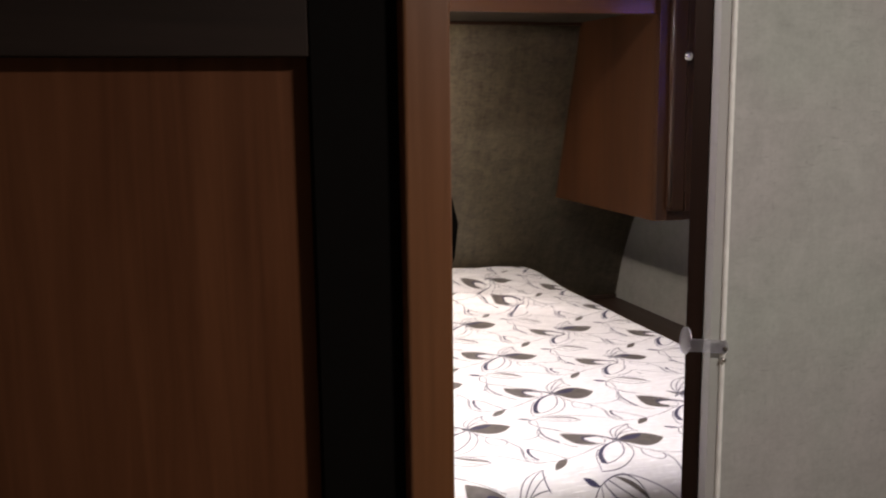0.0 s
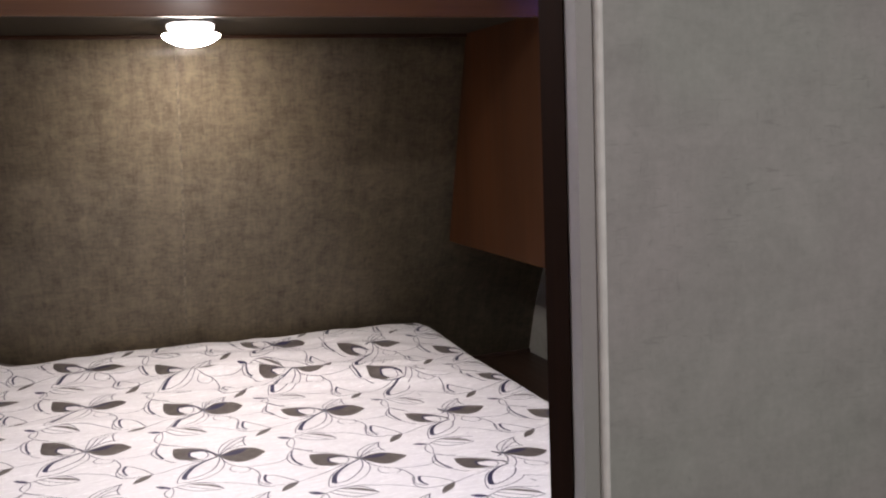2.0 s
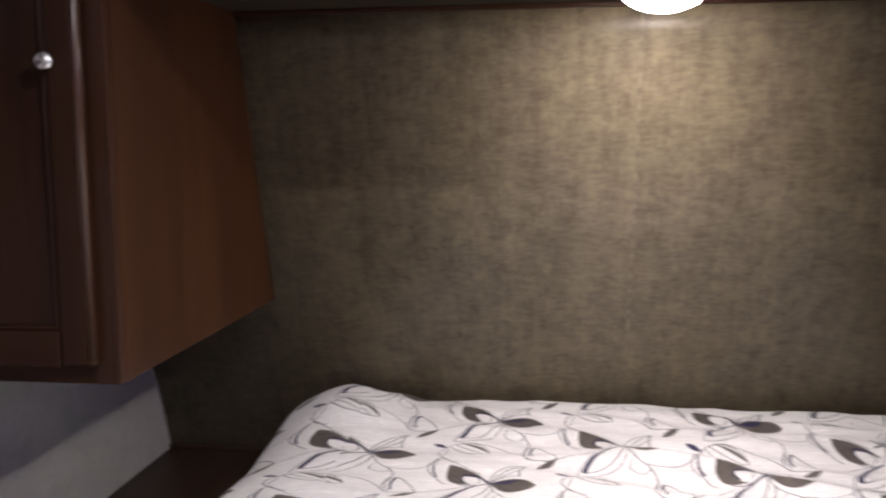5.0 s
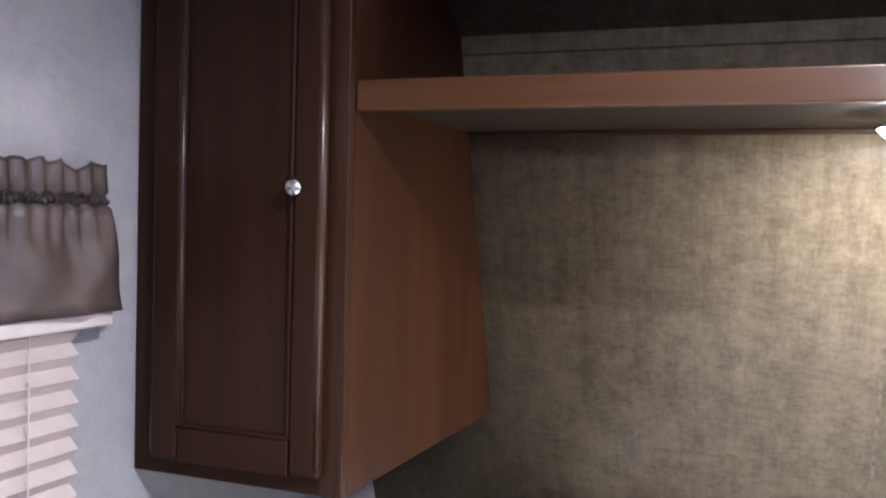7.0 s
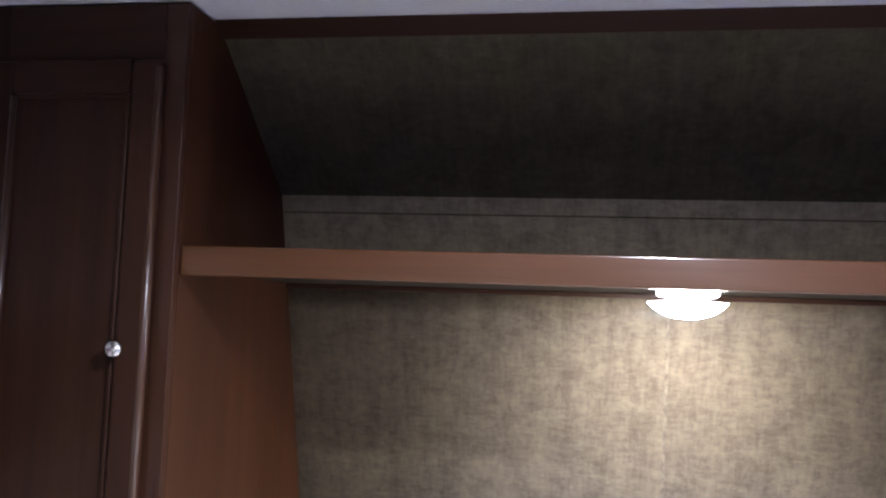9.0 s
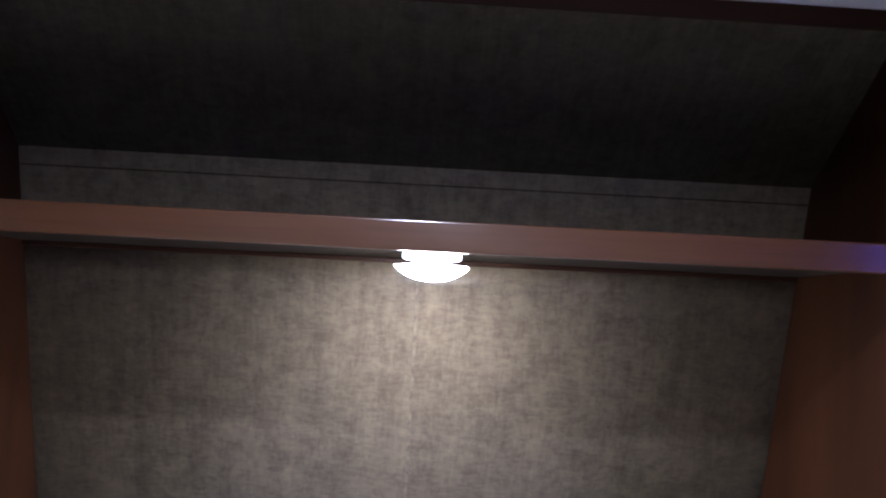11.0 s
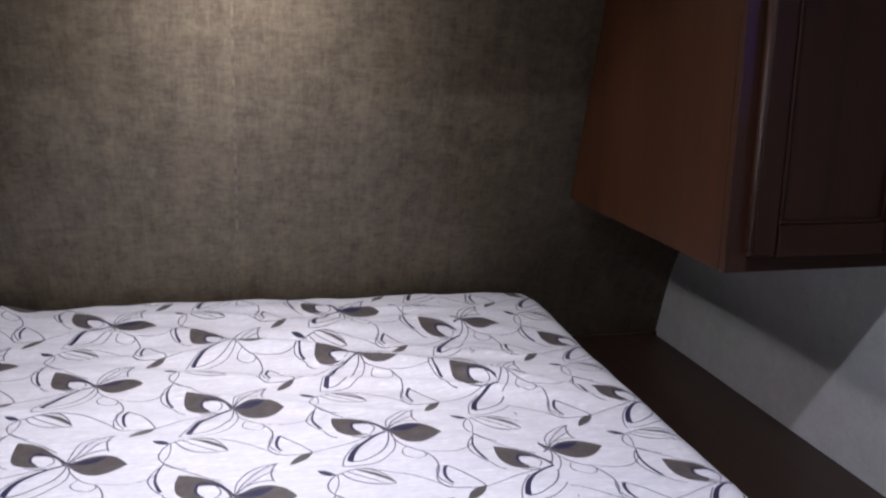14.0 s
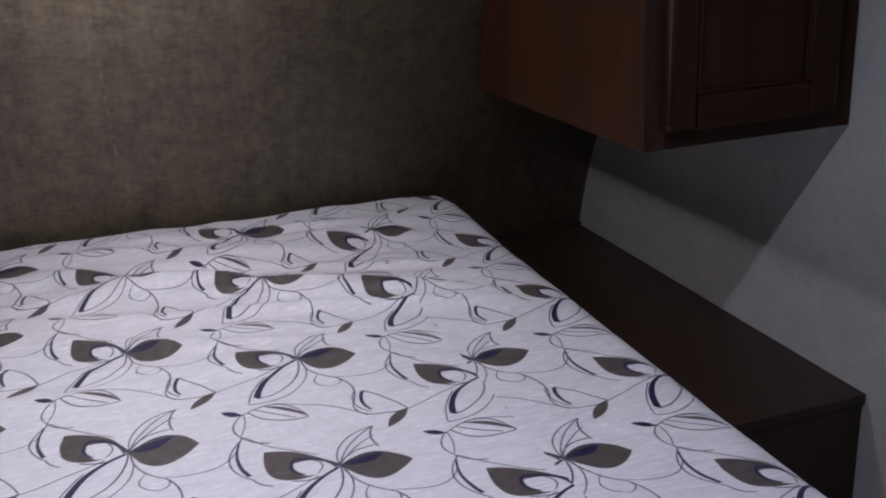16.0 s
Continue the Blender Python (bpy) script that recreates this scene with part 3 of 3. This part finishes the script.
    c = n.mix(n.math("MULTIPLY", wash, 0.16), cloth, (0.42, 0.41, 0.43))
    c = n.mix(n.math("MULTIPLY", tend, 0.9), c, (0.075, 0.07, 0.105))
    c = n.mix(n.math("MULTIPLY", brown, n.math("SUBTRACT", 1.0, hole)), c, n.ramp(ink, [(0.3, (0.066, 0.054, 0.046)), (0.7, (0.106, 0.089, 0.078))]))
    c = n.mix(n.math("MULTIPLY", line, 0.92), c, (0.014, 0.013, 0.045))
    c = n.mix(navy, c, n.ramp(ink, [(0.3, (0.009, 0.008, 0.038)), (0.7, (0.017, 0.015, 0.060))]))
    n.put(b.inputs["Base Color"], c)
    b.inputs["Sheen Weight"].default_value = 0.04
    n.bump(n.math("ADD", n.math("MULTIPLY", slub, 0.7), n.math("MULTIPLY", weave, 0.3)), 0.3, 0.0012, b)
    return m


def build_comforter():
    """A quilted sheet laid over the mattress: flat on top, rolled over at the edges, with creases."""
    r = 0.055
    def fold(t, half):
        """Arc length t from the middle to (place, drop)."""
        sign, t = (1 if t >= 0 else -1), abs(t)
        flat = half - r
        if t <= flat:
            return sign * t, 0.0
        a = (t - flat) / r
        if a <= math.pi / 2:
            return sign * (flat + r * math.sin(a)), r * (1 - math.cos(a))
        return sign * half, r + (t - flat - r * math.pi / 2)

    nx, ny = 170, 250
    ex = BED_W - r + r * math.pi / 2 + 0.085
    mid, half_y = (BED_FOOT + 0.895) / 2, (0.895 - BED_FOOT) / 2
    ey = half_y - r + r * math.pi / 2
    verts, uvs = [], []
    for j in range(ny + 1):
        t = -ey - 0.30 + (2 * ey + 0.38) * j / ny
        y, dy = fold(t, half_y)
        for i in range(nx + 1):
            s = -ex + 2 * ex * i / nx
            x, dx = fold(s, BED_W)
            drop = max(dx, dy) + 0.35 * min(dx, dy)
            edge = max(0.0, 1 - drop / 0.05)
            cx = max(0.0, abs(x) - (BED_W - 0.12)) / 0.12
            cy = max(0.0, (mid + y) - (0.895 - 0.12)) / 0.12
            pull = 1 - 0.045 * min(1.0, cx * cx * cy * cy * 1.6)
            xx, yy = x * pull, mid + y - 0.04 * cx * cx * cy
            if xx < -0.5:
                xx -= 0.054 * min(1.0, (-0.5 - xx) / 0.2) * max(0.0, min(1.0, (yy - 0.1) / 0.3))
            calm = max(0.0, min(1.0, (BED_W - 0.03 - abs(xx)) / 0.16)) * max(0.25, min(1.0, (0.87 - yy) / 0.14))
            q = Vector((xx * 2.2, yy * 3.4, 0.3))
            z = BED_TOP - drop + edge * (0.009 * noise.noise(q) + 0.005 * noise.noise(q * 2.7) + 0.0018 * noise.noise(q * 9))
            for fy, fx, slope, wide, high in ((0.52, 0.05, -0.24, 0.030, 0.020), (0.40, 0.28, -0.30, 0.022, 0.016), (0.66, -0.15, -0.10, 0.034, 0.016), (0.30, 0.45, -0.35, 0.018, 0.010), (0.74, 0.35, -0.06, 0.024, 0.013)):
                away = yy - (fy + slope * (xx - fx) + 0.03 * noise.noise(Vector((xx * 3, fy * 7, 0))))
                z += 0.75 * edge * calm * high * math.exp(-(away / wide) ** 2) * math.exp(-((xx - fx) / 0.42) ** 2)
            ripple = math.sin(52 * (yy + 0.22 * xx + 0.09 * noise.noise(Vector((xx * 2.2, yy * 2.0, 7.0)))) )
            z += edge * calm * 0.0024 * ripple * max(0.0, min(1.0, (yy - 0.05) / 0.2)) * (0.55 + 0.9 * noise.noise(Vector((xx * 2.6, yy * 2.1, 2.0))))
            z += edge * calm * 0.003 * math.sin(19 * (yy + 0.34 * xx + 0.05 * noise.noise(Vector((xx * 1.7, yy * 1.7, 11.0)))) + 0.8) * max(0.0, min(1.0, (yy + 0.05) / 0.3))
            away = yy - (0.455 - 0.55 * (xx - 0.22) + 0.02 * noise.noise(Vector((xx * 5, 1.0, 0))))
            z += edge * calm * 0.021 * math.exp(-(away / (0.070 if away < 0 else 0.026)) ** 2) * math.exp(-((xx - 0.24) / 0.38) ** 4)
            for fy, slope, high in ((0.72, -0.10, 0.009), (0.36, -0.30, -0.006)):
                away = yy - (fy + slope * xx + 0.045 * noise.noise(Vector((xx * 2.4, fy * 9, 4.0))))
                z += edge * calm * high * math.exp(-(away / (0.085 if away < 0 else 0.022)) ** 2) * (0.75 + 0.6 * noise.noise(Vector((xx * 2.0, fy * 5, 8.0))))
            crease = noise.noise(Vector((xx * 1.3 + 4, yy * 9.0 + xx * 2.2, 1.7)))
            z += edge * calm * 0.008 * max(0.0, 1 - abs(crease) * 4) * max(0.0, min(1.0, (yy + 0.1) * 2.5))
            z += edge * 0.025 * math.exp(-((xx + 0.61) ** 2) / 0.009 - ((yy - 0.84) ** 2) / 0.03)
            z -= 0.03 * max(0.0, (-0.60 - xx) / 0.14) ** 2 * max(0.0, min(1.0, (yy - 0.2) / 0.3))
            z += edge * 0.010 * math.exp(-((xx + 0.50) ** 2) / 0.001 - ((yy - 0.84) ** 2) / 0.006)
            z += edge * 0.012 * max(0.0, min(1.0, (-0.50 - xx) / 0.12)) * max(0.0, min(1.0, (yy - 0.45) / 0.3))
            z += edge * 0.004 * noise.noise(Vector((xx * 13, yy * 3, 5.0))) * max(0.0, min(1.0, (yy - 0.7) / 0.12))
            z += edge * 0.020 * max(0.0, min(1.0, (yy - 0.55) / 0.25))
            z += edge * 0.010 * math.exp(-((xx + 0.15) / 0.30) ** 4) * max(0.0, min(1.0, (yy - 0.70) / 0.12))
            verts.append((xx, yy, max(z, 0.561 if yy > -0.10 else 0.02)))
            slack = edge * max(0.0, min(1.0, (yy - 0.15) * 3))
            uvs.append((s + 0.010 * slack * noise.noise(Vector((xx * 5, yy * 6, 3.0))), mid + t + 0.012 * slack * noise.noise(Vector((xx * 5, yy * 8, 9.0)))))
    # three widths of cloth sewn together lengthwise; the print does not meet at the seams
    left, right = round((ex - 0.555) / (2 * ex) * nx), round((ex + 0.470) / (2 * ex) * nx)
    cover = thing("comforter", "white comforter printed with brown and navy leafy flowers on the bed", "comforter")
    cloth = print_material()
    for name, i0, i1, du, dv in (("side_panel", 0, left, 0.020, -0.006), ("centre_panel", left, right, 0.0, 0.0), ("side_panel", right, nx, -0.010, -0.056)):
        wide = i1 - i0 + 1
        pick = [j * (nx + 1) + i for j in range(ny + 1) for i in range(i0, i1 + 1)]
        faces = [(j * wide + i, j * wide + i + 1, (j + 1) * wide + i + 1, (j + 1) * wide + i) for j in range(ny) for i in range(wide - 1)]
        me = bpy.data.meshes.new(name)
        me.from_pydata([verts[k] for k in pick], [], faces)
        layer = me.uv_layers.new(name="cloth")
        idx = np.empty(len(me.loops), dtype=np.int32)
        me.loops.foreach_get("vertex_index", idx)
        flat = np.array([uvs[k] for k in pick], dtype=np.float32) + np.array((du, dv), dtype=np.float32)
        layer.data.foreach_set("uv", flat[idx].ravel())
        me.polygons.foreach_set("use_smooth", [True] * len(me.polygons))
        me.materials.append(cloth)
        new(name, me).parent = cover
    return cover


build_comforter()

# ---- tall cabinet beside the doorway ----
tall = thing("tall_cabinet", "tall built-in cabinet, red-brown panel, gap shade painted as black stiles", "cabinet", place=(-0.70, -1.33, 0))
bm = bm_new()
box(bm, 0.373, 0.42, -0.104, 0.076, 0, CEIL - 0.004, 0.004)
part("post", bm, POST, tall, "cherry wood end post")
# black stiles paint the shade of the gap beside the panel
for name, x0, x1, z0, z1, m in (("stile", -0.413, -0.3705, 0, CEIL - 0.004, BLACK), ("stile", 0.288, 0.3725, 0, CEIL - 0.004, BLACK),
                                ("rail", -0.37, 0.2875, 1.374, CEIL - 0.004, RAIL_DARK), ("rail", -0.37, 0.2875, 0, 0.70, RAIL_DARK)):
    bm = bm_new()
    box(bm, x0, x1, -0.085, -0.0665, z0, z1, 0.002)
    part(name, bm, m, tall, "stile, gap shade painted black" if name == "stile" else "black-brown rail")
bm = bm_new()
box(bm, -0.372, 0.290, -0.066, -0.050, 0.69, 1.380)
part("panel", bm, PANEL_RED, tall, "red-brown wood-grain panel")
bm = bm_new()
box(bm, -0.413, 0.3725, -0.0495, 0.048, 0, CEIL - 0.004)
part("carcass", bm, ESPRESSO, tall)

case = thing("latch_case", "black plastic case with silver top on the cabinet post", "door latch", place=(-0.279, -1.345, 1.12))
bm = bm_new()
prism(bm, [(0.0, 0.032), (0.012, 0.030), (0.019, 0.05), (0.023, 0.085), (0.015, 0.118), (0.0, 0.118)], "y", -0.03, 0.03)
part("body", bm, BLACK, case)
bm = bm_new()
prism(bm, [(0.0, 0.1185), (0.0145, 0.1185), (0.0125, 0.126), (0.007, 0.1335), (0.0, 0.1335)], "y", -0.028, 0.028)
part("top", bm, SILVER, case, "silver metal top")
bumper = thing("door_bumper", "small white plastic bumper on the cabinet post", "door bumper", place=(-0.2800, -1.285, 1.379))
bm = bm_new()
box(bm, 0.0002, 0.0022, -0.012, 0.012, -0.008, 0.020, 0.0008)
part("plate", bm, BEAD, bumper)
bm = bm_new()
box(bm, 0.0024, 0.0075, -0.008, 0.008, 0.0, 0.013, 0.002)
part("pad", bm, BEAD, bumper)

# clear catch on the partition edge
clear, ctree, cb = material("clear_plastic", 0.12)
cb.inputs["Base Color"].default_value = (0.96, 0.96, 0.98, 1)
cb.inputs["Transmission Weight"].default_value = 1.0
milky, mtree, mb = material("milky_soft_plastic", 0.35)
mn = Nodes(mtree)
mn.put(mb.inputs["Base Color"], mn.ramp(mn.noise(mn.coords(), 160.0, 3.0), [(0.35, (0.74, 0.73, 0.80)), (0.65, (0.86, 0.85, 0.90))]))
mb.inputs["Transmission Weight"].default_value, mb.inputs["IOR"].default_value = 0.93, 1.12
catch = thing("door_catch", "milky clear plastic door catch screwed to the corner trim", "door catch", place=(0.172, -1.2175, 0.990))
bm = bm_new()
prism(bm, [(-0.052, 0.002), (0.003, -0.006), (0.007, 0.002), (0.004, 0.012), (-0.052, 0.019)], "y", -0.0035, 0.0)
part("arm", bm, milky, catch)
bm = bm_new()
lobe = [(-0.0595 + 0.0085 * math.cos(a), 0.018 + 0.019 * math.sin(a)) for a in [2 * math.pi * k / 24 for k in range(24)]]
prism(bm, lobe, "y", -0.0035, 0.0)
part("hook", bm, milky, catch, "rounded soft hook")
bm = bm_new()
lathe(bm, [(0.0032, -0.0036), (0.0036, -0.006), (0.002, -0.0075)], (0.0, 0.0, 0.001), "y", 14)
part("screw", bm, HINGE, catch, "dark screw head", smooth=True)
bm = bm_new()
lathe(bm, [(0.0036, 0.0), (0.004, -0.004), (0.002, -0.006)], (0.0, 0.0, -0.0145), "y", 14)
part("rivet", bm, CHROME, catch, "small bright rivet", smooth=True)


# ---- windows ----
def build_window():
    y0, y1, z0, z1 = WIN
    bm = bm_new()
    for a in ((y0, y1, z0, z0 + 0.03), (y0, y1, z1 - 0.03, z1), (y0, y0 + 0.03, z0 + 0.03, z1 - 0.03), (y1 - 0.03, y1, z0 + 0.03, z1 - 0.03)):
        box(bm, -SIDE - 0.045, -SIDE - 0.012, *a)
    w = structure("window_1", bm, BLACK, "bedroom window behind a pleated shade", "window")
    bm = bm_new()
    box(bm, -SIDE - 0.034, -SIDE - 0.030, y0 + 0.028, y1 - 0.028, z0 + 0.028, z1 - 0.028)
    part("pane", bm, BLACK, w, "dark night glass")

    sh = thing("pleated_blind", "cream pleated blind drawn down over the window", "blind", place=(-SIDE, -0.47, 1.24))
    bm = bm_new()
    n, pitch = 24, 0.034
    half = 0.325
    pts = []
    for k in range(n + 1):
        pts.append((0.006 + (0.016 if k % 2 else 0.0), -k * pitch / 2))
    for k in range(n):
        (d0, h0), (d1, h1) = pts[k], pts[k + 1]
        vs = [bm.verts.new((d, y, h)) for d, h in ((d0, h0), (d1, h1)) for y in (-half, half)]
        vb = [bm.verts.new((d - 0.003, y, h)) for d, h in ((d0, h0), (d1, h1)) for y in (-half, half)]
        bm.faces.new((vs[0], vs[1], vs[3], vs[2])), bm.faces.new((vb[0], vb[1], vb[3], vb[2]))
        bm.faces.new((vs[1], vb[1], vb[3], vs[3])), bm.faces.new((vs[0], vb[0], vb[2], vs[2]))
    part("pleats", bm, SHADE, sh)
    bm = bm_new()
    tube(bm, [(0.024, 0.23, 0.0), (0.024, 0.23, -0.40)], 0.0012, 6)
    part("cord", bm, VALANCE_TRIM, sh)
    bm = bm_new()
    box(bm, 0.001, 0.02, 0.30, 0.372, -0.012, 0.03, 0.002)
    part("bracket", bm, TRIM_GREY, sh, "grey mounting bracket")

    va = thing("window_valance", "gathered taupe satin valance with cream hem", "valance", place=(-SIDE, -0.515, 1.245))
    ny, top, rod = 130, 0.218, 0.165
    verts, faces = [], []
    zs = [top, top - 0.008, top - 0.024, rod + 0.012, rod + 0.004, rod - 0.004, rod - 0.012] + [rod - 0.012 - (rod - 0.018) * k / 9 for k in range(1, 10)]
    for j in range(ny + 1):
        y = -0.405 + 0.81 * j / ny
        for k, z in enumerate(zs):
            low = 1 - z / top
            fold = math.sin(y * 11 + 5 * noise.noise(Vector((y * 4, 0, 0)))) * (0.003 + 0.012 * max(0, low - 0.2)) + 0.004 * math.sin(y * 210 + 2 * noise.noise(Vector((y * 9, 3, 0)))) * (1.0 if k <= 7 else max(0.0, 1 - (k - 7) / 3))
            fold += 0.010 * noise.noise(Vector((y * 17, z * 13, 2.0))) * min(1.0, max(0.0, low) * 3)
            cinch = -0.010 if k in (4, 5) else 0.0
            dip = -0.014 * max(0.0, noise.noise(Vector((y * 16, 6.0, 0)))) + 0.003 * math.sin(y * 140 + 3 * noise.noise(Vector((y * 8, 1.0, 0)))) if k < 3 else 0.0
            verts.append((0.035 + 0.014 * low + fold + cinch, y + 0.012 * low * (1 if j > ny - 4 else 0), z + dip))
    c = len(zs)
    for j in range(ny):
        for k in range(c - 1):
            faces.append((j * c + k, j * c + k + 1, (j + 1) * c + k + 1, (j + 1) * c + k))
    me = bpy.data.meshes.new("cloth")
    me.from_pydata(verts, [], faces)
    me.materials.append(VALANCE)
    me.polygons.foreach_set("use_smooth", [True] * len(me.polygons))
    ob = new("cloth", me)
    ob.parent = va
    mod = ob.modifiers.new("thick", "SOLIDIFY")
    mod.thickness = 0.0025
    bm = bm_new()
    tube(bm, [(0.040 + 0.004 * math.sin(k * 2.1), -0.40 + 0.80 * k / 240, rod + 0.0055 * math.sin(k * 1.9) + 0.002 * math.sin(k * 0.7)) for k in range(241)], 0.0040, 6)
    part("gather", bm, GATHER, va, "dark gathered rod pocket")
    bm = bm_new()
    box(bm, 0.001, 0.046, -0.407, 0.412, -0.016, 0.006, 0.004)
    part("hem", bm, VALANCE_TRIM, va, "cream padded hem")
    bm = bm_new()
    box(bm, 0.001, 0.030, 0.385, 0.398, 0.006, rod + 0.01)
    part("return_board", bm, VALANCE, va)


build_window()

# unseen opening and panel, added and sized to steer the blue reflection
bm = bm_new()
y0, y1, z0, z1 = GLOW_WIN
for a in ((y0, y1, z0, z0 + 0.03), (y0, y1, z1 - 0.03, z1), (y0, y0 + 0.03, z0 + 0.03, z1 - 0.03), (y1 - 0.03, y1, z0 + 0.03, z1 - 0.03)):
    box(bm, SIDE + 0.004, SIDE + 0.04, *a)
east = structure("window_added", bm, BLACK, "window opening added for a blue glow", "window")
bm = bm_new()
box(bm, SIDE + 0.020, SIDE + 0.024, y0 + 0.029, y1 - 0.029, z0 + 0.029, z1 - 0.029)
glass = part("pane", bm, clear, east, "clear glass pane")
glass.visible_shadow = False
slab("backdrop", BLUE_GLOW, "blue glowing panel added outside the window opening", "backdrop", SIDE + 0.35, SIDE + 0.37, y0 - 0.45, y1 + 0.45, z0 - 0.4, z1 + 0.4)
